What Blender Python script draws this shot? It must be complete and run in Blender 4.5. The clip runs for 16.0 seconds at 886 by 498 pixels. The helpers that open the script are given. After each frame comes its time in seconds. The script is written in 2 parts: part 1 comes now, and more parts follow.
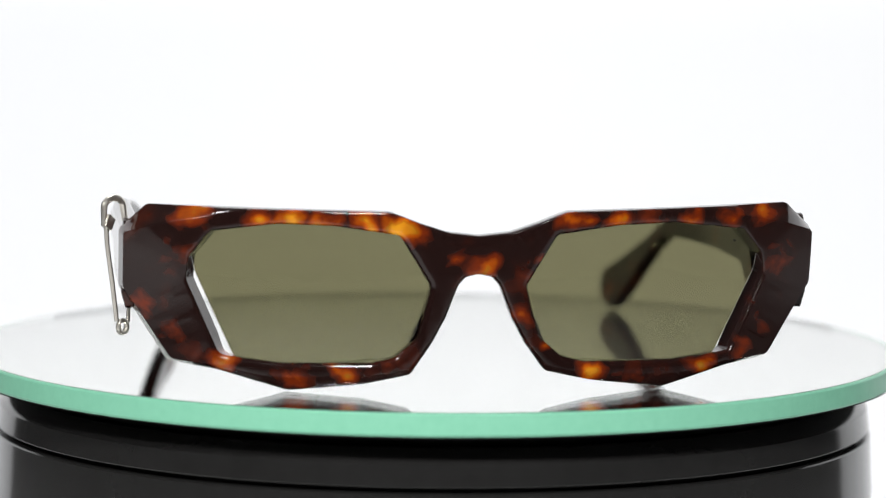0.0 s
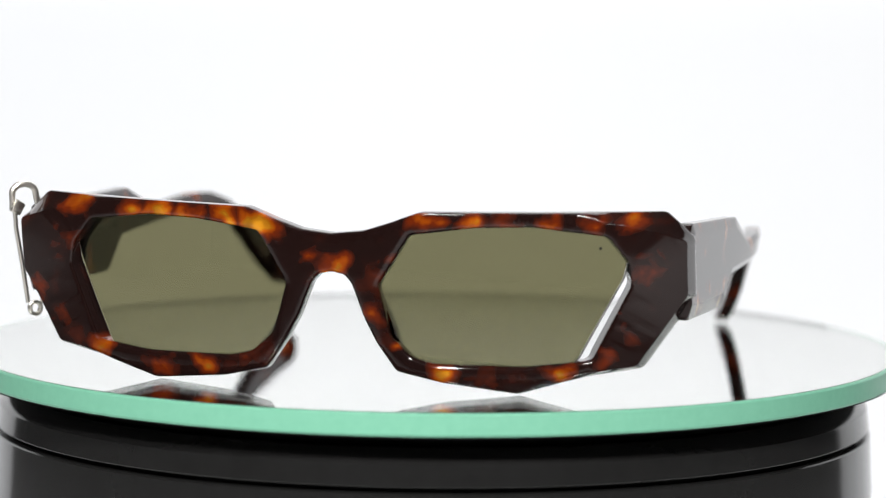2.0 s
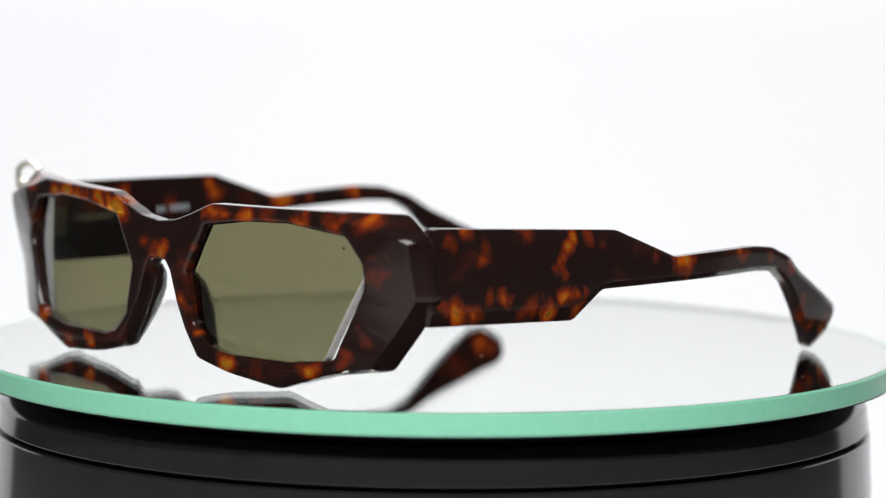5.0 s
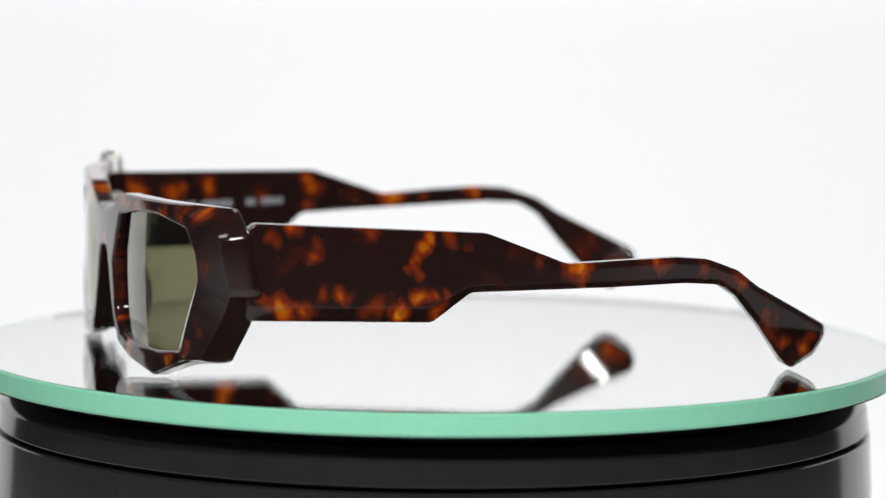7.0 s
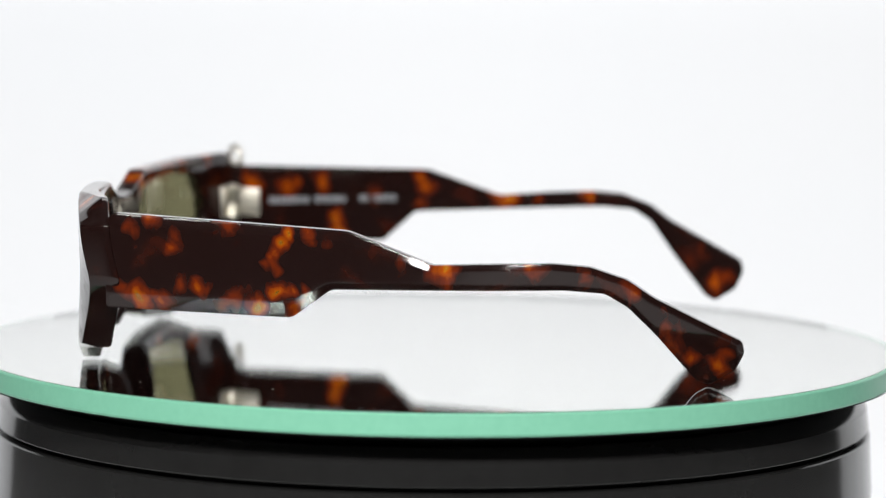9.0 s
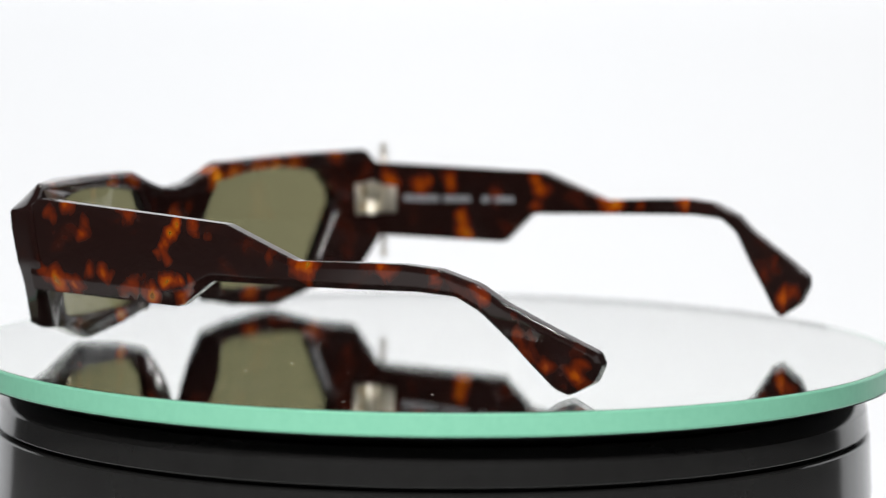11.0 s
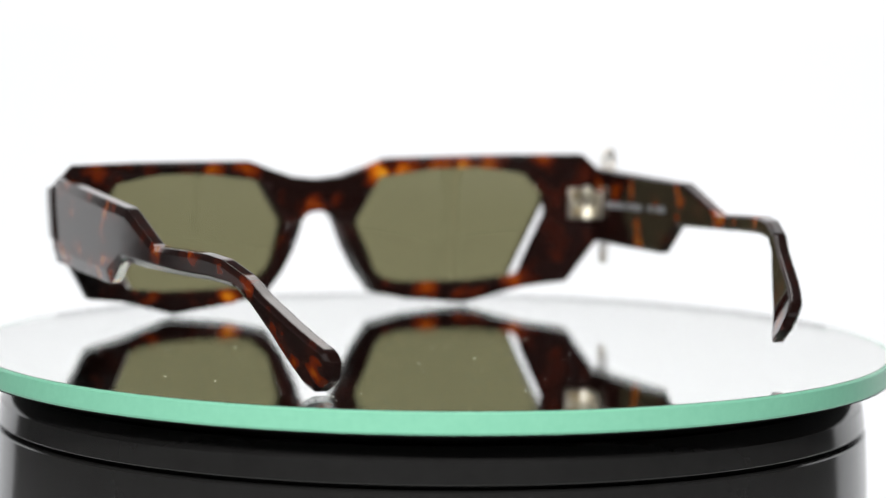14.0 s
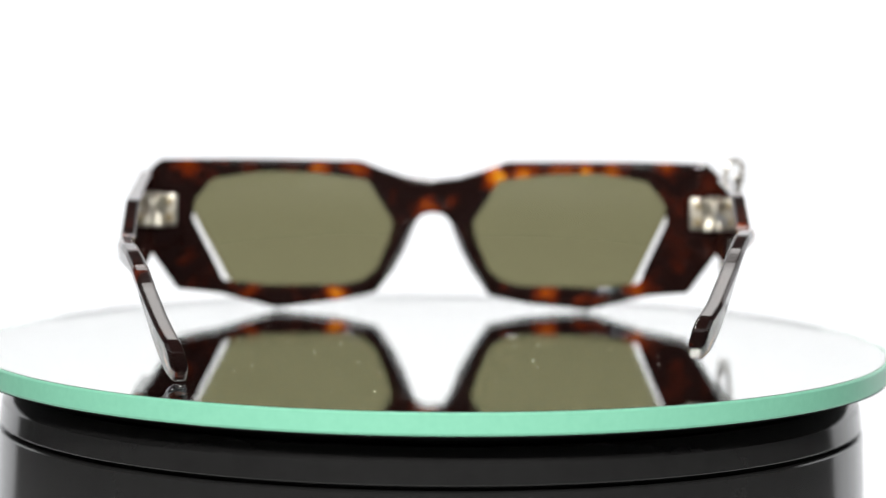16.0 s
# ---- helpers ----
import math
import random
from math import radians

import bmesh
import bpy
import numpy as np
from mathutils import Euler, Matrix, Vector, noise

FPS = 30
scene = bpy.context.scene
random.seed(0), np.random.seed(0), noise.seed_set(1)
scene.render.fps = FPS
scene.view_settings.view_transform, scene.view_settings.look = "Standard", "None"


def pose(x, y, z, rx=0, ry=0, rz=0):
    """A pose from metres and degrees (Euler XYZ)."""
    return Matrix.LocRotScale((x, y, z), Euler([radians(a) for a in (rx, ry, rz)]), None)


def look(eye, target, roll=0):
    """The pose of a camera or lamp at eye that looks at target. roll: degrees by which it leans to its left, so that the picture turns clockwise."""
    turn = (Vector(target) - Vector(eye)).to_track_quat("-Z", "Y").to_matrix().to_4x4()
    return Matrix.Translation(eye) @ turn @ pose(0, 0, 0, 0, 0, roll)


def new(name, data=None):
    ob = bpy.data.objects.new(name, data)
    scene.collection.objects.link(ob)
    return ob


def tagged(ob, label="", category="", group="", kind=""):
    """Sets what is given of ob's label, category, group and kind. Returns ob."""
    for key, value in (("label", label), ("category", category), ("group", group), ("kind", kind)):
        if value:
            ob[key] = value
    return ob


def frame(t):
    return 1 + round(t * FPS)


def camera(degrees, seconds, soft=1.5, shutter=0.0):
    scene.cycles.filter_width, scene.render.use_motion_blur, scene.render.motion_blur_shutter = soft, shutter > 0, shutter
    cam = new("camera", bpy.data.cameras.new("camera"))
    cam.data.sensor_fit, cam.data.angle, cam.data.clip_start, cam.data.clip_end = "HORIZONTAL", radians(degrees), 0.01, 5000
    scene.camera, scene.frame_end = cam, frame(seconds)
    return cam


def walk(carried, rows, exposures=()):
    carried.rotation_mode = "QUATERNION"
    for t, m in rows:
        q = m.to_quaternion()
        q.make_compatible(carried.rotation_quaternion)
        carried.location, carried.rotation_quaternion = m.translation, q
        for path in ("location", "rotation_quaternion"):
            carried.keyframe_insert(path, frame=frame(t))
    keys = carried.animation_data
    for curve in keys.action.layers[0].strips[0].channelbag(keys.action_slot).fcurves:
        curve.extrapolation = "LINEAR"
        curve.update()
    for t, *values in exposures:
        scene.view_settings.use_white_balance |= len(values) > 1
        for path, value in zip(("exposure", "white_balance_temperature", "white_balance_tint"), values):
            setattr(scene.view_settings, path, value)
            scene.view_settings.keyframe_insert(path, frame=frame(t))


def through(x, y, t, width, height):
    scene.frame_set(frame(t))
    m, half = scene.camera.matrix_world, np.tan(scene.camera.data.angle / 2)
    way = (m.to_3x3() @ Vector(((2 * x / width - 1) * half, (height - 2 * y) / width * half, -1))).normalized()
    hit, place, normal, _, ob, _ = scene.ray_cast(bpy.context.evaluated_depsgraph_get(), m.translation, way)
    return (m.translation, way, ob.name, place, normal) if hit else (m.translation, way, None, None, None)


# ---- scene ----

# Sunglasses turn on a small black turntable with a mirror disc, before a white sweep.
MM = 0.001

# ---------------------------------------------------------------- camera
cam = camera(14.60, 16.0, soft=1.15)
cam.data.dof.use_dof = True
cam.data.dof.focus_distance = 0.745
cam.data.dof.aperture_fstop = 11.5


def stand(back, height, pitch, yaw, roll):
    return pose(0, -back, height, 90 - pitch, 0, -yaw) @ pose(0, 0, 0, 0, 0, roll)


NEAR = stand(0.8018, 0.1040, 5.803, 0.152, 0.585)
MID = stand(0.8080, 0.1042, 5.772, 0.165, 0.66)
FAR = stand(0.8124, 0.1044, 5.722, 0.180, 0.60)
walk(cam, [(0.0, NEAR), (12.6, NEAR), (12.9, MID), (14.4, MID), (14.7, FAR), (16.0, FAR)],
     exposures=[(0.0, 0.04), (5.0, 0.0), (8.0, -0.04), (11.0, 0.0), (13.5, 0.04), (15.0, 0.17), (16.0, 0.20)])

# ---------------------------------------------------------------- world and lamps
world = bpy.data.worlds.new("studio_dark")
scene.world = world
world.use_nodes = True
world.node_tree.nodes["Background"].inputs[0].default_value = (0.75, 0.85, 1.0, 1)
world.node_tree.nodes["Background"].inputs[1].default_value = 0.05


def softbox(name, eye, target, sx, sy, watts, color=(1, 1, 1)):
    data = bpy.data.lights.new(name, "AREA")
    data.shape, data.size, data.size_y, data.energy, data.color = "RECTANGLE", sx, sy, watts, color
    ob = new(name, data)
    ob.matrix_world = look(eye, target)
    return ob


softbox("overhead_lamp", (0.0, 0.34, 0.82), (0, 0, 0), 0.46, 0.36, 2.6, (1.0, 0.98, 0.96))
softbox("front_lamp", (0.07, -0.95, 0.67), (0, 0, 0), 0.14, 0.12, 7.5, (1.0, 0.98, 0.95))
softbox("front_lamp", (-0.36, -0.92, 0.62), (0, 0, 0), 0.12, 0.10, 5.0, (1.0, 0.98, 0.95))


# ---------------------------------------------------------------- materials
def material(name):
    m = bpy.data.materials.new(name)
    m.use_nodes = True
    nt = m.node_tree
    return m, nt, nt.nodes["Principled BSDF"]


def setin(node, **values):
    for key, value in values.items():
        node.inputs[key.replace("_", " ")].default_value = value


def math_node(nt, op, a, b=None, clamp=False):
    n = nt.nodes.new("ShaderNodeMath")
    n.operation, n.use_clamp = op, clamp
    for i, v in enumerate((a, b)):
        if v is None:
            continue
        if isinstance(v, (int, float)):
            n.inputs[i].default_value = v
        else:
            nt.links.new(v, n.inputs[i])
    return n.outputs[0]


def noise_node(nt, coord, scale, detail=2.0, rough=0.5, distort=0.0):
    n = nt.nodes.new("ShaderNodeTexNoise")
    n.inputs["Scale"].default_value = scale
    n.inputs["Detail"].default_value = detail
    n.inputs["Roughness"].default_value = rough
    n.inputs["Distortion"].default_value = distort
    nt.links.new(coord, n.inputs["Vector"])
    return n.outputs["Fac"]


def ramp_node(nt, fac, stops):
    r = nt.nodes.new("ShaderNodeValToRGB")
    e = r.color_ramp.elements
    while len(e) < len(stops):
        e.new(0.5)
    for k, (p, c) in zip(e, stops):
        k.position, k.color = p, (*c, 1)
    nt.links.new(fac, r.inputs[0])
    return r.outputs[0]


def tortoise(name, blobs, seed, through, level=0.52, gain=1.2, clear=0.5, rounding=0.0007, spread=0.7):
    """Polished tortoiseshell acetate: near-black brown with soft amber flecks, of which some have a place of their own."""
    m, nt, p = material(name)
    tc = nt.nodes.new("ShaderNodeTexCoord")
    shift = nt.nodes.new("ShaderNodeVectorMath")
    shift.operation = "ADD"
    shift.inputs[1].default_value = (seed, seed * 0.7, seed * 0.3)
    nt.links.new(tc.outputs["Object"], shift.inputs[0])
    co = shift.outputs[0]
    big = noise_node(nt, co, 95.0, 2.0, 0.5, 0.4)
    small = noise_node(nt, co, 420.0, 3.0, 0.6, 0.3)
    amount = math_node(nt, "ADD", math_node(nt, "MULTIPLY", big, 0.85), math_node(nt, "MULTIPLY", small, 0.15))
    amount = math_node(nt, "SUBTRACT", amount, level)
    amount = math_node(nt, "MULTIPLY", math_node(nt, "MULTIPLY", amount, 2.2, clamp=True), 0.62)
    ripple = nt.nodes.new("ShaderNodeTexNoise")
    ripple.inputs["Scale"].default_value = 150.0
    ripple.inputs["Detail"].default_value = 1.5
    nt.links.new(co, ripple.inputs["Vector"])
    centre = nt.nodes.new("ShaderNodeVectorMath")
    centre.operation = "SUBTRACT"
    centre.inputs[1].default_value = (0.5, 0.5, 0.5)
    nt.links.new(ripple.outputs["Color"], centre.inputs[0])
    push = nt.nodes.new("ShaderNodeVectorMath")
    push.operation = "MULTIPLY_ADD"
    push.inputs[1].default_value = (0.008, 0.008, 0.008)
    nt.links.new(centre.outputs[0], push.inputs[0])
    nt.links.new(tc.outputs["Object"], push.inputs[2])
    total = None
    for x, y, z, r, s in blobs:
        d = nt.nodes.new("ShaderNodeVectorMath")
        d.operation = "SUBTRACT"
        d.inputs[1].default_value = (x * MM, y * MM, z * MM)
        nt.links.new(push.outputs[0], d.inputs[0])
        k = nt.nodes.new("ShaderNodeVectorMath")
        k.operation = "MULTIPLY"
        k.inputs[1].default_value = through
        nt.links.new(d.outputs[0], k.inputs[0])
        n = nt.nodes.new("ShaderNodeVectorMath")
        n.operation = "LENGTH"
        nt.links.new(k.outputs[0], n.inputs[0])
        v = math_node(nt, "DIVIDE", n.outputs["Value"], r * spread * MM)
        v = math_node(nt, "MULTIPLY", math_node(nt, "SUBTRACT", 1.0, math_node(nt, "DIVIDE", v, 1.9), clamp=True), s)
        total = v if total is None else math_node(nt, "MAXIMUM", total, v)
    # the flecks are torn into streaks and clouds
    drawn = nt.nodes.new("ShaderNodeVectorMath")
    drawn.operation = "MULTIPLY"
    drawn.inputs[1].default_value = through
    nt.links.new(co, drawn.inputs[0])
    cloud = math_node(nt, "SUBTRACT", noise_node(nt, drawn.outputs[0], 250.0, 3.0, 0.55, 0.5), 0.5)
    total = math_node(nt, "ADD", math_node(nt, "MULTIPLY", total, gain), math_node(nt, "MULTIPLY", cloud, 1.15))
    total = math_node(nt, "MAXIMUM", math_node(nt, "SUBTRACT", total, 0.27), amount)
    total = math_node(nt, "ADD", total, 0.0, clamp=True)
    col = ramp_node(nt, total, [(0.0, (0.014, 0.0057, 0.0050)), (0.2, (0.055, 0.0105, 0.0052)), (0.45, (0.19, 0.024, 0.004)),
                                (0.7, (0.60, 0.115, 0.005)), (0.95, (1.0, 0.42, 0.02))])
    nt.links.new(col, p.inputs["Base Color"])
    setin(p, Roughness=0.07, IOR=1.49, Specular_IOR_Level=0.5)
    fine = noise_node(nt, co, 900.0, 2.0)
    bump = nt.nodes.new("ShaderNodeBump")
    bump.inputs["Strength"].default_value = 0.012
    bump.inputs["Distance"].default_value = 0.0004
    nt.links.new(fine, bump.inputs["Height"])
    worn = nt.nodes.new("ShaderNodeBevel")
    worn.samples = 4
    worn.inputs["Radius"].default_value = rounding
    nt.links.new(worn.outputs[0], bump.inputs["Normal"])
    nt.links.new(bump.outputs[0], p.inputs["Normal"])
    nt.links.new(math_node(nt, "MULTIPLY", math_node(nt, "MINIMUM", math_node(nt, "SUBTRACT", total, 0.25), clear), 1.1, clamp=True), p.inputs["Transmission Weight"])
    return m


FRONT_FLECKS = [(-60, -68, 37.8, 3.6, 0.75), (-46, -73, 36.8, 3.4, 0.85), (-40, -73, 36.0, 3.4, 1.0), (-33, -74, 35.6, 3.2, 0.9), (-24, -75, 35.3, 3.4, 0.9), (-16, -76, 34.4, 3.6, 1.0),
                (-62, -69, 28.7, 4.0, 0.42), (-71, -67, 17, 3.4, 0.45), (-64.5, -68, 13, 3.6, 0.42), (-67, -68, 10, 2.6, 0.45), (-53.5, -71, 6.2, 3.4, 0.75), (-40, -73, 3.4, 4, 0.5),
                (-29, -74, 4.6, 3.0, 0.75), (-19, -76, 7, 3, 0.35), (1, -76, 26.3, 3.2, 0.75), (-5.8, -76, 28, 2.4, 0.42), (9, -76, 16.8, 2.8, 0.5), (15.5, -76, 9, 2.0, 0.6), (12.5, -75, 29, 2.2, 0.35),
                (25, -75, 3.8, 3.4, 0.85), (33, -74, 2.6, 2.6, 0.4), (47.7, -72, 5, 3.2, 0.8), (58, -70, 7, 2.4, 0.45), (63.5, -69, 13, 3.4, 0.42), (66, -69, 27, 3.6, 0.34), (61.5, -69, 17, 2.6, 0.3),
                (20, -75, 35.8, 3.0, 0.7), (30, -74, 35.8, 3.2, 0.72), (37, -74, 36.6, 2.4, 0.5), (46, -72, 36.8, 3.2, 0.55), (56, -70, 37, 3.0, 0.5), (63, -69, 37.6, 3.4, 0.65)]
TEMPLE_FLECKS = [(74, -51, 34.5, 3.2, 0.85), (74, -46, 30, 2.8, 0.55), (74, -55, 32.4, 2.4, 0.5), (74, -34, 33.9, 2.8, 0.85), (74, -22, 31.8, 2.3, 0.9), (74, -23.2, 29.6, 2.2, 1.0), (74, -24.5, 27.4, 2.2, 0.9),
                 (74, -16, 33.3, 2.8, 0.7), (74, -11.5, 31, 2.6, 0.5), (74, -53, 17, 4.0, 1.0), (74, -56.5, 20, 2.4, 0.5), (74, -47.5, 17.8, 3.0, 0.75), (74, -39.5, 20.4, 2.6, 0.9), (74, -44, 21.6, 2.4, 0.55),
                 (74, -32.5, 16.6, 3.2, 0.6), (74, -22.5, 20.6, 2.8, 0.95), (74, -27, 17, 3.4, 1.0), (74, -18.8, 16.6, 3.0, 0.7), (74, -18, 20.6, 2.2, 0.8), (74, 12, 25.4, 3.4, 1.0), (74, 4, 26.6, 2.4, 0.4),
                 (73, 31.6, 25.7, 3.6, 0.6), (70, 42, 24.6, 2.6, 0.55), (68, 50.8, 20.1, 3.4, 0.7), (64, 60, 10.3, 4.4, 0.55), (61, 66, 6, 3.2, 0.6), (60, 71, 5.0, 4, 0.85)]
PIN_TEMPLE_FLECKS = [(-71, -54.5, 31.5, 3.6, 0.9), (-71, -45.7, 31, 3, 0.8), (-71, -36.5, 31.3, 3, 0.75), (-71, -31.8, 22.4, 2.8, 0.95), (-71, -31.8, 19.5, 2.8, 0.95),
                     (-71, -9.8, 33, 3.4, 0.85), (-71, -10.6, 27.5, 3, 0.6), (-71, 10.5, 29.2, 4.2, 1.0), (-71, 31.4, 29, 3, 0.9), (-71, 18.5, 29.6, 2.6, 0.7),
                     (-62, 60, 15.7, 4, 0.6), (-58, 65, 9, 4.5, 0.8), (-71, -22, 30, 3, 0.5)]
ACETATE_FRONT = tortoise("tortoiseshell_front", FRONT_FLECKS, 0.31, (0.8, 0.3, 1.0), 0.55, 1.55, 0.6, 0.0004, 0.78)
ACETATE_TEMPLE = tortoise("tortoiseshell_temple", TEMPLE_FLECKS, 0.12, (0.3, 1, 0.8), 0.58, 1.2, 0.85, 0.0007, 0.7)
ACETATE_PIN_TEMPLE = tortoise("tortoiseshell_pin_temple", PIN_TEMPLE_FLECKS, 0.47, (0.3, 1, 0.8), 0.57, 1.28, 0.75, 0.0007, 0.7)


def lens_material():
    m, nt, p = material("olive_lens")
    setin(p, Base_Color=(0.195, 0.185, 0.100, 1), Roughness=0.0, IOR=1.45, Transmission_Weight=1.0)
    return m


def metal_material(name, color, rough):
    m, nt, p = material(name)
    tc = nt.nodes.new("ShaderNodeTexCoord")
    n = noise_node(nt, tc.outputs["Object"], 1500.0, 3.0)
    nt.links.new(math_node(nt, "ADD", math_node(nt, "MULTIPLY", n, 0.18), rough - 0.09), p.inputs["Roughness"])
    setin(p, Base_Color=(*color, 1), Metallic=1.0)
    return m


def plain_material(name, color, rough, scale=300.0, amount=0.15, spec=0.5):
    m, nt, p = material(name)
    tc = nt.nodes.new("ShaderNodeTexCoord")
    n = noise_node(nt, tc.outputs["Object"], scale, 4.0, 0.6)
    dark = tuple(c * (1 - amount) for c in color)
    light = tuple(min(1, c * (1 + amount)) for c in color)
    nt.links.new(ramp_node(nt, n, [(0.3, dark), (0.7, light)]), p.inputs["Base Color"])
    setin(p, Roughness=rough, Specular_IOR_Level=spec)
    return m


def glass_material():
    m, nt, p = material("clear_float_glass")
    setin(p, Base_Color=(0.99, 1.0, 0.99, 1), Roughness=0.0, IOR=1.5, Transmission_Weight=1.0)
    return m


def mirror_material():
    m, nt, p = material("silvered_back")
    setin(p, Base_Color=(0.965, 0.98, 0.93, 1), Roughness=0.0, Metallic=1.0)
    return m


def edge_material():
    m, nt, p = material("ground_green_glass_edge")
    tc = nt.nodes.new("ShaderNodeTexCoord")
    n = noise_node(nt, tc.outputs["Object"], 500.0, 4.0, 0.6)
    nt.links.new(ramp_node(nt, n, [(0.3, (0.235, 0.62, 0.435)), (0.7, (0.26, 0.655, 0.465))]), p.inputs["Base Color"])
    setin(p, Roughness=0.35, Specular_IOR_Level=0.4)
    return m


def backdrop_material():
    m, nt, p = material("glowing_backdrop_paper")
    tc = nt.nodes.new("ShaderNodeTexCoord")
    n = noise_node(nt, tc.outputs["Object"], 3.0, 3.0, 0.5)
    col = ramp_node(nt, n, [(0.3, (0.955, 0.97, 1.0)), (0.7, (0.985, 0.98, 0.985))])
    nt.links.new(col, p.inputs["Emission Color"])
    # glow painted into the paper, stronger higher up to brighten the mirror's reflection
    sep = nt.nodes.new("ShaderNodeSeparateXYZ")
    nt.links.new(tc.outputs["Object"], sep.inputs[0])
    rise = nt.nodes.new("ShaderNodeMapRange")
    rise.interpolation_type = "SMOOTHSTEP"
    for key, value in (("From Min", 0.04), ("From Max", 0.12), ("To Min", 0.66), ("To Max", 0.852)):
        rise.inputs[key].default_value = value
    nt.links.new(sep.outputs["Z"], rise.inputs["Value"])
    # the painted glow weakens towards both sides, like falling-off light
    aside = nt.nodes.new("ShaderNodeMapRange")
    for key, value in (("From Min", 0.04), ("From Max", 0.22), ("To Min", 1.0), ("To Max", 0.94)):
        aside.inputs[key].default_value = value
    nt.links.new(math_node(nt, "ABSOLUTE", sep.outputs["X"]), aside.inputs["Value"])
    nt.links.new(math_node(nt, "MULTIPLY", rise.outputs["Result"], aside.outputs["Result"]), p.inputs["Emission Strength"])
    setin(p, Base_Color=(0.40, 0.41, 0.42, 1), Roughness=0.9)
    return m


LENS = lens_material()
STEEL = metal_material("nickel_steel", (0.86, 0.83, 0.76), 0.34)
HINGE_STEEL = metal_material("hinge_steel", (0.72, 0.69, 0.60), 0.45)
FROST = plain_material("frosted_lens_edge", (0.80, 0.80, 0.78), 0.55, 600.0, 0.08)
BRASS = metal_material("tarnished_brass", (0.42, 0.34, 0.20), 0.5)
PRINT = plain_material("white_print", (0.30, 0.32, 0.35), 0.5)
BLACK = plain_material("glossy_black_plastic", (0.018, 0.018, 0.018), 0.13, 200.0, 0.08)
GAP_BLACK = plain_material("matt_black_plastic", (0.008, 0.008, 0.008), 0.7, 200.0, 0.3, 0.2)
GLASS = glass_material()
MIRROR = mirror_material()
EDGE = edge_material()
GLOW_PAPER = backdrop_material()
TABLE = plain_material("white_table_laminate", (0.75, 0.75, 0.76), 0.4, 40.0, 0.04)
WALL = plain_material("grey_studio_wall", (0.40, 0.40, 0.405), 0.9, 8.0, 0.15, 0.2)
DUST = plain_material("pale_dust", (0.7, 0.7, 0.68), 0.9)


# ---------------------------------------------------------------- mesh helpers
def part(name, bm, mat, parent=None, label="", smooth_angle=28):
    bmesh.ops.recalc_face_normals(bm, faces=bm.faces)
    for f in bm.faces:
        f.smooth = True
    for e in bm.edges:
        e.smooth = len(e.link_faces) == 2 and e.calc_face_angle(0) < radians(smooth_angle)
    me = bpy.data.meshes.new(name)
    bm.to_mesh(me)
    bm.free()
    me.materials.append(mat)
    ob = new(name, me)
    if parent is not None:
        ob.parent = parent
    if label:
        tagged(ob, label)
    return ob


def split_loop(pts, step=2.2, rounds=2):
    """A closed loop of tuples, its long sides split and its corners eased."""
    a = [np.array(p, float) for p in pts]
    out = []
    for p, q in zip(a, a[1:] + a[:1]):
        n = max(1, int(math.ceil(np.linalg.norm((q - p)[:2]) / step)))
        out += [p + (q - p) * k / n for k in range(n)]
    for _ in range(rounds):
        out = [v for p, q in zip(out, out[1:] + out[:1]) for v in (p * 0.75 + q * 0.25, p * 0.25 + q * 0.75)]
    return out


def inset(pts, d):
    """The polygon moved inwards by d at every corner; d may be a list."""
    n = len(pts)
    area = sum(pts[i][0] * pts[(i + 1) % n][1] - pts[(i + 1) % n][0] * pts[i][1] for i in range(n))
    side = 1 if area > 0 else -1
    out = []
    for i in range(n):
        p0, p1, p2 = (np.array(pts[k % n][:2], float) for k in (i - 1, i, i + 1))
        e1, e2 = (p1 - p0) / np.linalg.norm(p1 - p0), (p2 - p1) / np.linalg.norm(p2 - p1)
        n1, n2 = np.array((-e1[1], e1[0])) * side, np.array((-e2[1], e2[0])) * side
        b = (n1 + n2) / max(1e-6, np.linalg.norm(n1 + n2))
        k = d[i] if isinstance(d, (list, tuple)) else d
        out.append(p1 + b * k / max(0.5, b @ n1))
    return out


def ring(bm, pts):
    vs = [bm.verts.new(p) for p in pts]
    return vs, [bm.edges.new((p, q)) for p, q in zip(vs, vs[1:] + vs[:1])]


def band(bm, a, b):
    for i in range(len(a)):
        j = (i + 1) % len(a)
        bm.faces.new((a[i], a[j], b[j], b[i]))


def lathe(profile, segments=128):
    bm = bmesh.new()
    rows = []
    for r, z in profile:
        if r < 1e-6:
            rows.append([bm.verts.new((0, 0, z))])
        else:
            rows.append([bm.verts.new((r * math.cos(2 * math.pi * k / segments), r * math.sin(2 * math.pi * k / segments), z)) for k in range(segments)])
    for a, b in zip(rows, rows[1:]):
        for k in range(segments):
            j = (k + 1) % segments
            if len(a) == 1:
                bm.faces.new((a[0], b[j], b[k]))
            elif len(b) == 1:
                bm.faces.new((a[k], a[j], b[0]))
            else:
                bm.faces.new((a[k], a[j], b[j], b[k]))
    return bm


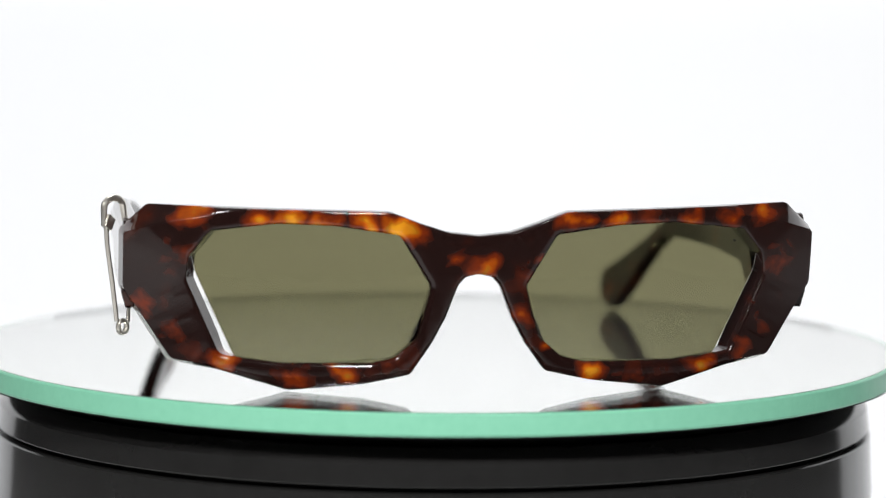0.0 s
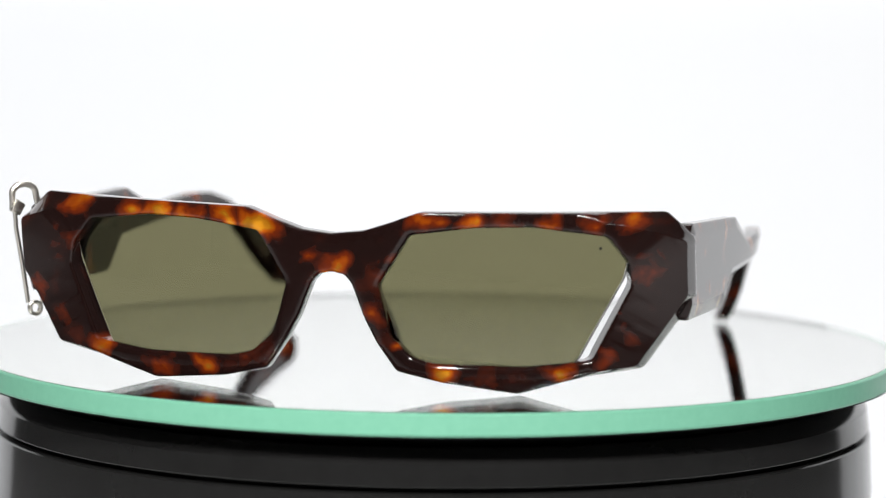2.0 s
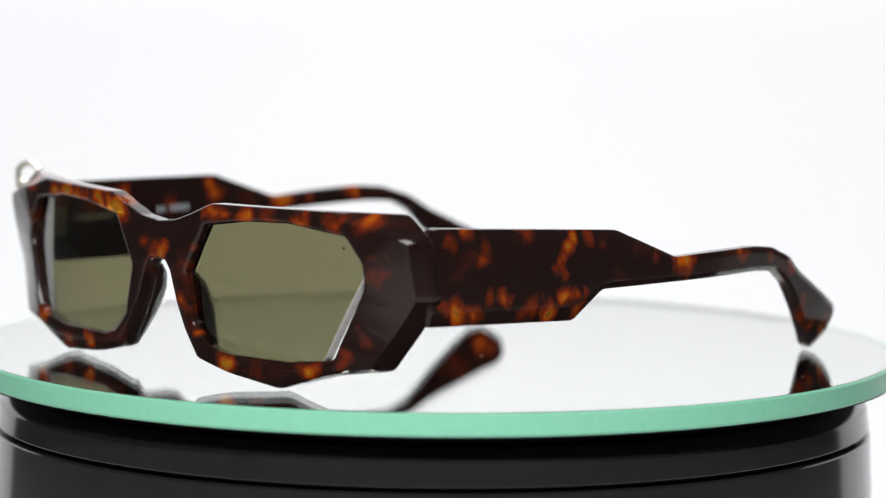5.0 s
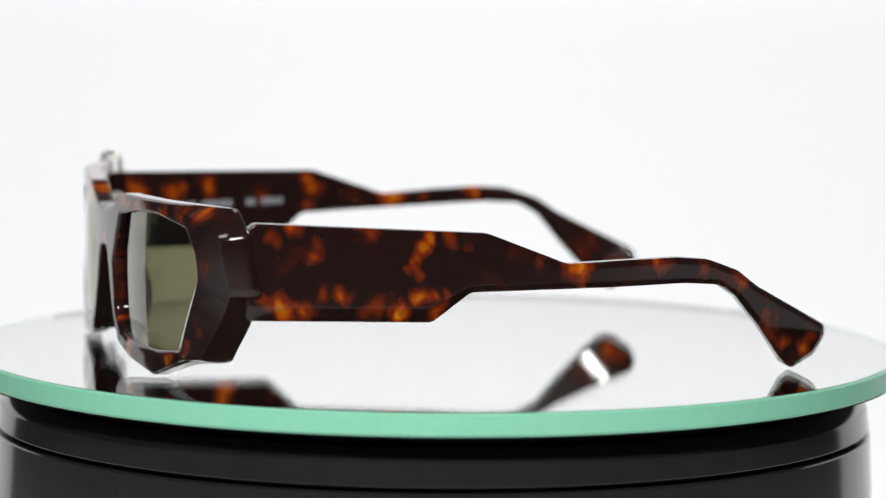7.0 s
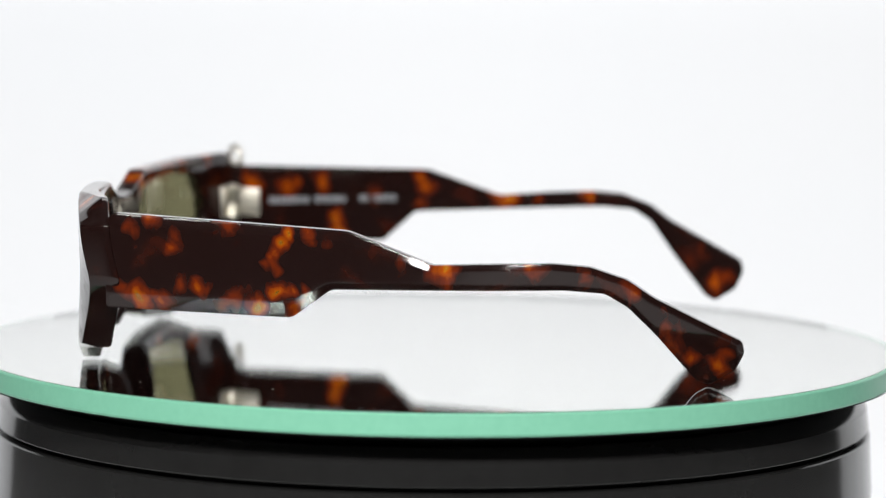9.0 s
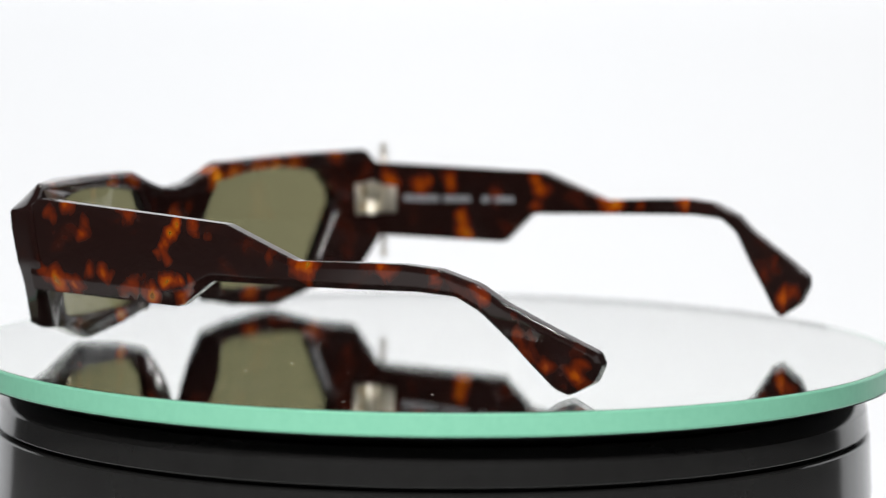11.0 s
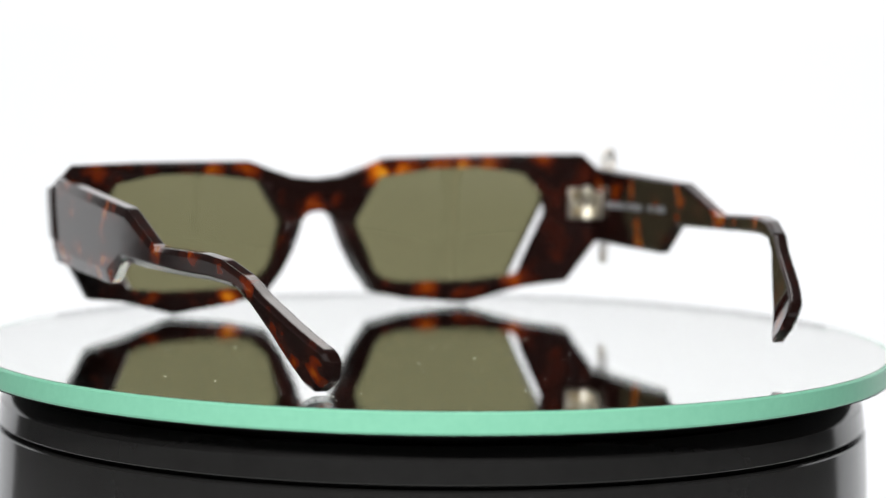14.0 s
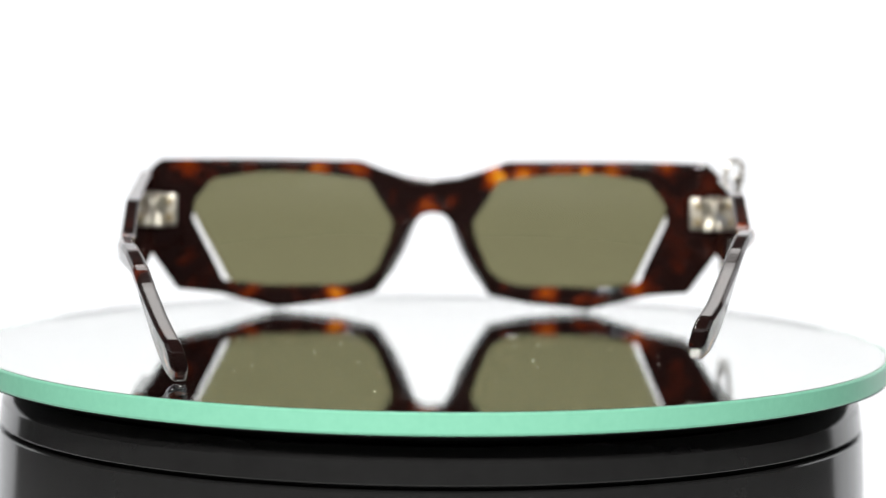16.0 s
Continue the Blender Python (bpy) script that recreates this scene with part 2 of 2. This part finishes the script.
def tube(path, radius, sides=10, closed=False):
    """A round wire along a path in metres; radius is a number or one a point."""
    bm = bmesh.new()
    pts = [Vector(p) for p in path]
    rows, up = [], None
    for i, p in enumerate(pts):
        a = pts[i - 1] if i or closed else p
        b = pts[(i + 1) % len(pts)] if i < len(pts) - 1 or closed else p
        t = (b - a).normalized()
        if up is None:
            up = t.orthogonal().normalized()
        up = (up - t * up.dot(t)).normalized()
        side = t.cross(up)
        r = radius[i] if isinstance(radius, (list, tuple)) else radius
        rows.append([bm.verts.new(p + (up * math.cos(k * 2 * math.pi / sides) + side * math.sin(k * 2 * math.pi / sides)) * r) for k in range(sides)])
    for a, b in zip(rows, rows[1:] + (rows[:1] if closed else [])):
        for k in range(sides):
            j = (k + 1) % sides
            bm.faces.new((a[k], a[j], b[j], b[k]))
    if not closed:
        bm.faces.new(rows[0])
        bm.faces.new(rows[-1])
    return bm


def block(sx, sy, sz, m, bevel=0.0005):
    bm = bmesh.new()
    bmesh.ops.create_cube(bm, size=1, matrix=m @ Matrix.Diagonal((sx, sy, sz, 1)))
    bmesh.ops.bevel(bm, geom=list(bm.edges), offset=bevel, segments=2, affect="EDGES", profile=0.5)
    return bm


def join(bms):
    out = bmesh.new()
    for b in bms:
        me = bpy.data.meshes.new("piece")
        b.to_mesh(me)
        b.free()
        out.from_mesh(me)
        bpy.data.meshes.remove(me)
    return out


# ---------------------------------------------------------------- the room and the sweep
def build_room():
    # white paper sweep: a floor that rises into a wall behind and bends round both sides
    bm = bmesh.new()
    rows = []
    for k in range(49):
        a = radians(33.5 + 105.5 * k / 48)
        c, s = math.cos(a), math.sin(a)
        rows.append([bm.verts.new((c * r, s * r, z)) for r, z in ((0.62, -0.150), (0.70, -0.13), (0.74, -0.08), (0.75, 0.0), (0.75, 0.3), (0.75, 0.62))])
    for a, b in zip(rows, rows[1:]):
        for i in range(len(a) - 1):
            bm.faces.new((a[i], a[i + 1], b[i + 1], b[i]))
    ob = part("backdrop", bm, GLOW_PAPER)
    tagged(ob, "seamless white paper sweep behind the turntable, its added glow stronger towards the top", "backdrop", kind="structure")
    bm = block(3.2, 3.2, 0.04, pose(0, -0.4, -0.172), 0.004)
    tagged(part("table_top", bm, TABLE), "white laminate table top under the turntable", "table", kind="structure")
    for name, sx, sy, x, y in (("wall_north", 4.4, 0.1, 0, 1.65), ("wall_south", 4.4, 0.1, 0, -2.55), ("wall_east", 0.1, 4.1, 2.15, -0.45), ("wall_west", 0.1, 4.1, -2.15, -0.45)):
        tagged(part(name, block(sx, sy, 2.6, pose(x, y, 0.4), 0.004), WALL), "grey matt studio wall in shade", "wall", kind="structure")
    tagged(part("floor", block(4.4, 4.3, 0.08, pose(0, -0.45, -0.94), 0.004), WALL), "grey studio floor", "floor", kind="structure")
    tagged(part("ceiling", block(4.4, 4.3, 0.08, pose(0, -0.45, 1.74), 0.004), WALL), "grey studio ceiling", "ceiling", kind="structure")


build_room()


# ---------------------------------------------------------------- turntable
def build_turntable():
    base = tagged(new("turntable"), "round glossy black plastic turntable base with a thin groove", "turntable")
    base.location = (0.0, 0, 0)
    z = -0.0055
    part("collar", lathe([(0, z), (0.0950, z), (0.0950, -0.0072), (0.0950, -0.0097), (0, -0.0097)]), GAP_BLACK, base, "matt black recess under the glass")
    part("upper_rim", lathe([(0, -0.0086), (0.0982, -0.0086), (0.0986, -0.0088), (0.1009, -0.0118), (0.1015, -0.0163), (0.1014, -0.0165), (0.1011, -0.0166), (0, -0.0166)], 160), BLACK, base)
    part("groove", lathe([(0, -0.0165), (0.0990, -0.0165), (0.0990, -0.0179), (0, -0.0179)], 160), GAP_BLACK, base, "narrow black shadow groove")
    part("body", lathe([(0, -0.0178), (0.1011, -0.0178), (0.1015, -0.0179), (0.1018, -0.0182), (0.1024, -0.030), (0.1030, -0.060), (0.1045, -0.1455), (0.1030, -0.1515), (0, -0.1515)], 160), BLACK, base)
    return base


build_turntable()


def build_disc():
    disc = tagged(new("mirror_disc"), "round glass mirror plate with a pale green ground edge", "mirror")
    r, t = 0.1078, 0.0050
    part("glass_plate", lathe([(0, 0), (r - 0.0009, 0), (r - 0.0009, -t + 0.0003), (0, -t + 0.0003)], 192), GLASS, disc, "clear glass on silver")
    part("silvering", lathe([(0, -t + 0.00022), (r - 0.0009, -t + 0.00022), (r - 0.0009, -t), (0, -t)], 192), MIRROR, disc, "silver mirror backing")
    part("back_paint", lathe([(0, -t - 0.00005), (r - 0.0004, -t - 0.00005), (r - 0.0004, -t - 0.0003), (0, -t - 0.0003)], 192), GAP_BLACK, disc, "black paint on the mirror's back")
    part("edge_band", lathe([(r - 0.0008, -0.0001), (r - 0.0003, -0.0001), (r, -0.0005), (r, -t + 0.0005), (r - 0.0003, -t), (r - 0.0008, -t), (r - 0.0008, -0.0001)], 192), EDGE, disc, "pale green ground glass edge")
    rng = random.Random(7)
    bits = []
    for _ in range(70):
        a, q = rng.uniform(0, 2 * math.pi), 0.1 * math.sqrt(rng.random())
        size = rng.uniform(0.00005, 0.00014)
        bits.append(block(size * rng.uniform(1, 5), size, size * 0.6, pose(q * math.cos(a), q * math.sin(a), size * 0.3, 0, 0, rng.uniform(0, 360)), size * 0.2))
    dust = part("dust", join(bits), DUST, disc, "scattered pale dust specks")
    tagged(dust, kind="stuff")
    return disc


# ---------------------------------------------------------------- sunglasses
def bow(x):
    return -76.5 + 0.0019 * x * x


# half of the front's outline from the bridge outwards: outer x, z, face x, z, depth of the outer edge behind the face
HALF = [(6.7, 33.9, 6.8, 33.3, 0.7), (12.6, 35.8, 12.8, 35.2, 0.7), (16.2, 37.2, 16.5, 36.6, 0.7), (19, 38.2, 19.3, 37.6, 0.7),
        (52, 38.8, 52, 38.0, 0.9), (69.3, 39, 67.6, 35.2, 5), (75.1, 33.6, 74.4, 33.2, 5), (75.1, 21.3, 74.4, 21.6, 4.5), (65.0, 5.9, 64.4, 6.6, 3.2),
        (54.7, 4.4, 54.4, 5.4, 1.5), (40.1, 0.3, 40, 1.2, 0.8), (24, 2.2, 24.1, 2.9, 0.8), (14.3, 4.3, 15.1, 5.0, 0.9), (10.0, 10.2, 10.8, 10.4, 0.9),
        (7.1, 15.6, 7.9, 15.9, 0.9), (5.5, 19.8, 6.3, 20.2, 0.9), (4.4, 22.6, 5.1, 23.2, 0.9), (2.8, 24.4, 3.3, 25.2, 0.9)]
# the side that carries the pin is cut a little deeper
HALF_PIN = list(HALF)
HALF_PIN[11], HALF_PIN[12] = (24, 1.7, 24.1, 2.5, 0.8), (14.4, 3.7, 15.2, 4.5, 0.9)
OPENING = [(16.8, 33.2), (30.5, 35.1), (42.5, 35.5), (57.3, 33.8), (61.6, 28.5), (62.2, 23.7), (54.5, 8.1), (52.7, 7.5), (41.8, 6.2), (22.6, 6.2),
           (17.8, 7.4), (13, 11.6), (10.2, 22.4)]
GLAZED = [(16.6, 33.6), (30.5, 35.5), (42.5, 35.9), (57.4, 34.2), (61.2, 29.4), (60.2, 25.0), (51.3, 7.4), (50.0, 6.9), (41.8, 5.8), (22.5, 5.8),
          (17.5, 7.1), (12.6, 11.4), (9.8, 22.4)]


def outer_shift(pts, s):
    """The opening reaches a little further out on the plain side than on the pin side."""
    def grow(x, z):
        if x < 45:
            return 0
        return 0.9 * min(1, (x - 45) / 9) if s > 0 else -0.9 * min(1, max(0, (z - 12) / 12))
    return [(s * (x + grow(x, z)), z) for x, z in pts]



def slices(bm, way, steps):
    """Cuts across a flat piece, so that it can be bent smoothly."""
    for k in steps:
        bmesh.ops.bisect_plane(bm, geom=bm.verts[:] + bm.edges[:] + bm.faces[:], dist=1e-4, plane_co=Vector(way) * k, plane_no=way)


def glaze(x, z):
    # the lens is rounder than the front that holds it
    return bow(x) + 0.003 * (abs(x) - 36) ** 2 + 0.002 * (z - 21) ** 2


def front_piece(parent):
    mid_top, mid_nose = (0, 33.2, 0, 32.6, 0.7), (0, 25.0, 0, 25.9, 0.9)
    mirrored = [(-a, b, -c, d, e) for a, b, c, d, e in reversed(HALF_PIN)]
    loop = split_loop([mid_top] + HALF + [mid_nose] + mirrored, 2.0, 1)

    def thick(x):
        return 4.4 + 2.2 * min(1, max(0, (abs(x) - 45) / 20))

    def at(x, z, d):
        return (x, d, z)

    bm = bmesh.new()
    rows = []
    for k in range(5):
        u = k / 4
        row = []
        for p in loop:
            facet = min(1, max(0, (p[4] - 1.2) / 1.5))
            w = (1 - facet) * math.sin(0.5 * math.pi * u) + facet * u
            d = (1 - facet) * (1 - math.cos(0.5 * math.pi * u)) + facet * u
            row.append(at(p[2] + (p[0] - p[2]) * w, p[3] + (p[1] - p[3]) * w, p[4] * d))
        rows.append(ring(bm, row))
    fe = rows[0][1]
    rim = [(p[0], p[1]) for p in loop]
    back_out = ring(bm, [at(p[0], p[1], max(p[4] + 0.3, thick(p[0]) - 0.9)) for p in loop])
    mid_in = inset(rim, 0.26)
    mid = ring(bm, [at(q[0], q[1], max(p[4] + 0.6, thick(p[0]) - 0.26)) for p, q in zip(loop, mid_in)])
    back_in = inset(rim, 0.9)
    back = ring(bm, [at(q[0], q[1], max(p[4] + 0.7, thick(p[0]))) for p, q in zip(loop, back_in)])
    be = back[1]
    rows += [back_out, mid, back]
    for a, b in zip(rows, rows[1:]):
        band(bm, a[0], b[0])
    for s in (1, -1):
        o = split_loop(outer_shift(OPENING, s), 2.0, 2)
        reach = 1.8
        lip = [(p[0] - s * reach * min(1, max(0, (abs(p[0]) - 50) / 6)), p[1]) for p in o]
        depth = [thick(p[0]) for p in o]
        # the polished bevel is broad below and beside the nose, narrow above
        broad = [0.75 + 0.95 * min(1, max(0, (15 - p[1]) / 6)) * min(1, max(0, (58 - abs(p[0])) / 6)) + 0.5 * min(1, max(0, (24 - abs(p[0])) / 8)) for p in o]
        steps = [ring(bm, [at(p[0], p[1], 0.85 * h) for p in inset(o, [-b * w for b in broad])]) for w, h in ((1.0, 0.0), (0.69, 0.05), (0.41, 0.19), (0.19, 0.41), (0.05, 0.69), (0.0, 1.0))]
        steps += [ring(bm, [at(p[0], p[1], d - 0.8 * h) for p, d in zip(inset(lip, -0.8 * w), depth)]) for w, h in ((0.0, 1.0), (0.134, 0.5), (0.5, 0.134), (1.0, 0.0))]
        for a, b in zip(steps, steps[1:]):
            band(bm, a[0], b[0])
        fe += steps[0][1]
        be += steps[-1][1]
    bmesh.ops.triangle_fill(bm, edges=fe, use_beauty=True)
    bmesh.ops.triangle_fill(bm, edges=be, use_beauty=True)
    slices(bm, (1, 0, 0), range(-72, 73, 4))
    slices(bm, (0, 0, 1), range(10, 31, 5))
    for v in bm.verts:
        # the lower outer corners are bent back a little more
        low = min(1, max(0, (34 - v.co.z) / 22))
        bent = 0.0095 * max(0, abs(v.co.x) - 55) ** 2 * low * low * (3 - 2 * low)
        v.co = Vector((v.co.x, bow(v.co.x) + bent + v.co.y, v.co.z)) * MM
    ob = part("front_frame", bm, ACETATE_FRONT, parent, "faceted tortoiseshell acetate front")
    weigh(ob)
    return ob


def weigh(ob):
    """Large flat faces keep their own direction beside rounded edges."""
    m = ob.modifiers.new("weighted", "WEIGHTED_NORMAL")
    m.mode, m.keep_sharp, m.weight = "FACE_AREA", True, 60


def nose_pad(parent, s):
    """A moulded acetate pad that stands out backwards beside the nose."""
    half = HALF if s > 0 else HALF_PIN
    path = [np.array(half[k][:2]) for k in (12, 13, 14, 15, 16)]
    fine = []
    for p, q in zip(path, path[1:]):
        fine += [p + (q - p) * k / 4 for k in range(4)]
    fine.append(path[-1])
    bm = bmesh.new()
    rows = []
    for k, p in enumerate(fine):
        u = k / (len(fine) - 1)
        tall = 0.25 + 4.6 * math.sin(math.pi * min(1, max(0, 0.06 + 0.9 * u))) ** 0.8
        wide = 1.2 + 2.6 * math.sin(math.pi * (0.1 + 0.8 * u))
        lean = 0.22 * tall
        section = [(0.5, 3.2), (0.35, 4.2), (0.4 + 0.5 * lean, 4.3 + 0.6 * tall), (0.75 + lean, 4.3 + 0.92 * tall), (1.25 + lean, 4.3 + tall),
                   (1.8 + lean, 4.3 + 0.92 * tall), (0.7 * wide + 0.6 + lean, 4.3 + 0.5 * tall), (wide + 0.6, 4.5), (wide + 0.6, 3.2)]
        rows.append([bm.verts.new((s * (p[0] + x) * MM, (bow(p[0]) + y) * MM, (p[1] + 0.35 * x) * MM)) for x, y in section])
    for a, b in zip(rows, rows[1:]):
        band(bm, a, b)
    bm.faces.new(rows[0])
    bm.faces.new(rows[-1])
    return part("nose_pad", bm, ACETATE_FRONT, parent, "moulded tortoiseshell nose pad", 50)


def lens(parent, s):
    bm = bmesh.new()
    o = split_loop(outer_shift(GLAZED, s), 2.0, 2)
    cx, cz = 36 * s, 21
    layers = []
    for d in (0.2, 2.4):
        rows = [[bm.verts.new(((cx + (p[0] - cx) * k) * MM, (glaze(cx + (p[0] - cx) * k, cz + (p[1] - cz) * k) + d) * MM, (cz + (p[1] - cz) * k) * MM)) for p in o]
                for k in (1.0, 0.85, 0.7, 0.55, 0.4, 0.25, 0.1)]
        for a, b in zip(rows, rows[1:]):
            band(bm, a, b)
        bm.faces.new(rows[-1])
        layers.append(rows[0])
    band(bm, layers[0], layers[1])
    ob = part("lens", bm, LENS, parent, "olive green tinted lens")
    # the ground edge on the open outer side
    rim = [p for p in o if abs(p[0]) > 49.9 and not (p[1] > 33.2 and abs(p[0]) < 56.6)]
    start = max(range(len(rim)), key=lambda k: rim[k][1])
    rim = rim[start:] + rim[:start]
    if abs(rim[1][0] - rim[0][0]) + abs(rim[1][1] - rim[0][1]) > 6:
        rim = rim[1:] + rim[:1]
    bm = bmesh.new()
    strips = [[bm.verts.new(((p[0] + s * w) * MM, (glaze(p[0], p[1]) + d) * MM, p[1] * MM)) for p in rim] for w, d in ((0.03, 0.25), (0.12, 0.35), (0.12, 2.25), (0.03, 2.35))]
    for a, b in zip(strips, strips[1:]):
        for k in range(len(rim) - 1):
            if (rim[k][0] - rim[k + 1][0]) ** 2 + (rim[k][1] - rim[k + 1][1]) ** 2 < 9:
                bm.faces.new((a[k], a[k + 1], b[k + 1], b[k]))
    part("ground_edge", bm, FROST, ob, "frosted white lens edge")
    return ob


TEMPLE = [(-61.0, 34.2), (-58.6, 36.2), (-8, 33.3), (10, 26.4), (24.5, 26.9), (35.6, 27.1), (43.3, 26.4), (51.2, 23.6), (56.5, 19.8), (75.3, 10.0), (75.9, 7.3), (73.8, 3.3),
          (69.5, 0.9), (68.2, 0.3), (65.5, 1.6), (57.3, 11.4), (51.3, 17.6), (46.4, 20.6), (38, 21.3), (-11.5, 20.7), (-20, 14.5), (-60.4, 15.8)]


def temple(parent, s, m):
    shape = TEMPLE if s > 0 else [(y if y < 12 else 12 + (y - 12) * 0.94, z + (1.9 if 16 <= k < 20 else 0.8 if k >= 20 else -0.7 if k < 2 else 0)) for k, (y, z) in enumerate(TEMPLE)]
    drop = [0.55] * 3 + [0.6] * 6 + [0.7] * 10 + [0.8, 0.9, 0.9]
    width = [2.2] * 3 + [1.3] * 6 + [1.1] * 10 + [1.6, 3.2, 3.2]
    crease = [(float(q[0]), float(q[1])) for q in inset(shape, width)]
    crease[0], crease[-1] = (shape[0][0] + 0.25, crease[0][1]), (shape[-1][0] + 0.25, crease[-1][1])
    loop = split_loop([(*p, *q, d) for p, q, d in zip(shape, crease, drop)], 2.4, 1)

    def at(y, z, d):
        return (d, y, z)

    bm = bmesh.new()
    rows = []
    for kind, d in ((1, 0.0), (0, 0.9), (0, 3.2), (2, 3.7)):
        if kind == 1:
            pts = [(p[2], p[3]) for p in loop]
        elif kind == 2:
            pts = inset([(p[0], p[1]) for p in loop], 0.5)
        else:
            pts = [(p[0], p[1]) for p in loop]
        rows.append(ring(bm, [at(p[0], p[1], d if d != 0.9 else q[4]) for p, q in zip(pts, loop)]))
    for a, b in zip(rows, rows[1:]):
        band(bm, a[0], b[0])
    bmesh.ops.triangle_fill(bm, edges=rows[0][1], use_beauty=True)
    bmesh.ops.triangle_fill(bm, edges=rows[-1][1], use_beauty=True)
    slices(bm, (0, math.sqrt(0.5), -math.sqrt(0.5)), range(-12, 51, 3))
    for v in bm.verts:
        # the arm swings inwards past the neck
        u = math.sqrt(0.5) * (v.co.y - v.co.z)
        x = 74.6 - v.co.x - (0.151 if s > 0 else 0.153) * (u + math.sqrt(u * u + 40)) - (0.006 if s > 0 else 0.0115) * max(0, u - 35) ** 2
        v.co = m @ (Vector((s * x, v.co.y, v.co.z)) * MM)
    ob = part("temple", bm, ACETATE_TEMPLE if s > 0 else ACETATE_PIN_TEMPLE, parent, "tortoiseshell temple arm with a flared tip", 12)
    return ob


def hinge(parent, s):
    leaf = part("hinge", block(0.0038, 0.0016, 0.0082, pose(s * 0.0670, -0.0613, 0.0262), 0.0006), HINGE_STEEL, parent, "pale nickel hinge")
    for k in (-1, 1):
        part("slot", block(0.0018, 0.0003, 0.0020, pose(s * 0.0671, -0.06049, 0.0262 + k * 0.0021), 0.0001), BRASS, leaf, "brownish recess in the hinge leaf")
    waist = lathe([(0, -0.0041), (0.0019, -0.0041), (0.0022, -0.0038), (0.0021, -0.0026), (0.0009, -0.0004), (0.0009, 0.0004), (0.0021, 0.0026), (0.0022, 0.0038), (0.0019, 0.0041), (0, 0.0041)], 20)
    waist.transform(pose(s * 0.0698, -0.0597, 0.0262))
    part("barrel", waist, HINGE_STEEL, leaf, "nickel hinge barrel narrowed at the waist")
    part("temple_leaf", block(0.0012, 0.0056, 0.0070, pose(s * 0.0708, -0.0555, 0.0262), 0.0004), HINGE_STEEL, leaf)
    part("screw", lathe([(0, 0), (0.0009, 0), (0.0010, 0.0002), (0.0007, 0.0005), (0, 0.0006)], 16), STEEL, leaf).location = (s * 0.0698, -0.0597, 0.0303)
    return leaf


def safety_pin(parent):
    """A steel safety pin stuck upright through the temple."""
    def at(x, z, side=0.0):
        return Vector((x - 0.74 * side, -60.0 + (x + 76) * 0.8 + 0.67 * side, z)) * MM

    pin = part("safety_pin", tube([at(-77.9, 36.5), at(-77.5, 30), at(-76.4, 22), at(-75.4, 13.6)], 0.00052, 10), STEEL, parent, "bright steel safety pin")
    turns = []
    for k in range(41):
        a = 2 * math.pi * (0.25 + 1.6 * k / 40) + 1.2
        turns.append(at(-74.1 + 1.0 * math.cos(a), 12.3 + 1.35 * math.sin(a), 0.7 * (k / 40 - 0.5)))
    part("coil", tube(turns, 0.00048, 8), STEEL, pin)
    part("needle", tube([at(-72.9, 13.2), at(-72.6, 22), at(-73.0, 34), at(-73.6, 37)], 0.00045, 8), STEEL, pin)
    cap = [at(-78.3, 34.2)]
    cap += [at(-76.1 + 2.1 * math.cos(math.pi * (1 - k / 12)), 38.0 + 2.0 * math.sin(math.pi * (1 - k / 12))) for k in range(13)]
    cap.append(at(-73.6, 34.8))
    part("cap", tube(cap, [0.0005] + [0.00075] * 13 + [0.0006], 10), STEEL, pin, "folded steel clasp")
    m = Matrix.Translation(at(-77.3, 34.9)) @ pose(0, 0, 0, 0, 30, 48)
    part("clasp_tongue", block(0.0026, 0.0016, 0.0030, m, 0.0004), STEEL, pin)
    return pin


def inscription(parent, m):
    rng = random.Random(3)
    y = -49.0
    letters = []
    for word, gap in ((8, 1.2), (6, 3.2), (2, 1.2), (4, 0)):
        for k in range(word):
            w = rng.uniform(0.75, 1.15)
            letters.append(block(0.00010, w * MM, 0.0017, m @ pose(-0.07080, (y + w / 2) * MM, 0.0262), 0.00002))
            y += w + 0.42
        y += gap
    return tagged(part("inscription", join(letters), PRINT, parent, "small pale printed bars on the inner side"), kind="stuff")


def build_sunglasses():
    pair = tagged(new("sunglasses"), "angular tortoiseshell sunglasses with olive lenses standing open on the mirror disc", "sunglasses")
    front_piece(pair)
    nose_pad(pair, 1)
    nose_pad(pair, -1)
    lens(pair, 1)
    lens(pair, -1)
    part("mark", block(0.0006, 0.0001, 0.0005, pose(0.0566, (glaze(56.6, 31.3) + 0.16) * MM, 0.0313, 0, 25, 11), 0.00003), GAP_BLACK, pair, "tiny dark mark on the lens")
    level = Matrix.Identity(4)
    pivot = pose(-0.074, -0.060, 0.026)
    lifted = pivot @ pose(0, -0.0012, 0, 2.4, 0, -0.7) @ pivot.inverted()
    temple(pair, 1, level)
    temple(pair, -1, lifted)
    hinge(pair, 1)
    hinge(pair, -1)
    safety_pin(pair)
    inscription(pair, lifted)
    return pair


DISC = build_disc()
SUNGLASSES = build_sunglasses()


# ---------------------------------------------------------------- motion of the turntable's top
def motions():
    start, rate = 8.129, -11.7016
    turns = []
    grown = []
    for k in range(33):
        t = 0.5 * k
        a = start + rate * t
        turns.append((t, pose(0, 0, 0, 0, 0, a)))
        grown.append((t, pose(0, 0, 0, 0, 0, a) @ pose(-0.0013, -0.0013, 0)))
    walk(DISC, turns)
    walk(SUNGLASSES, grown)


motions()
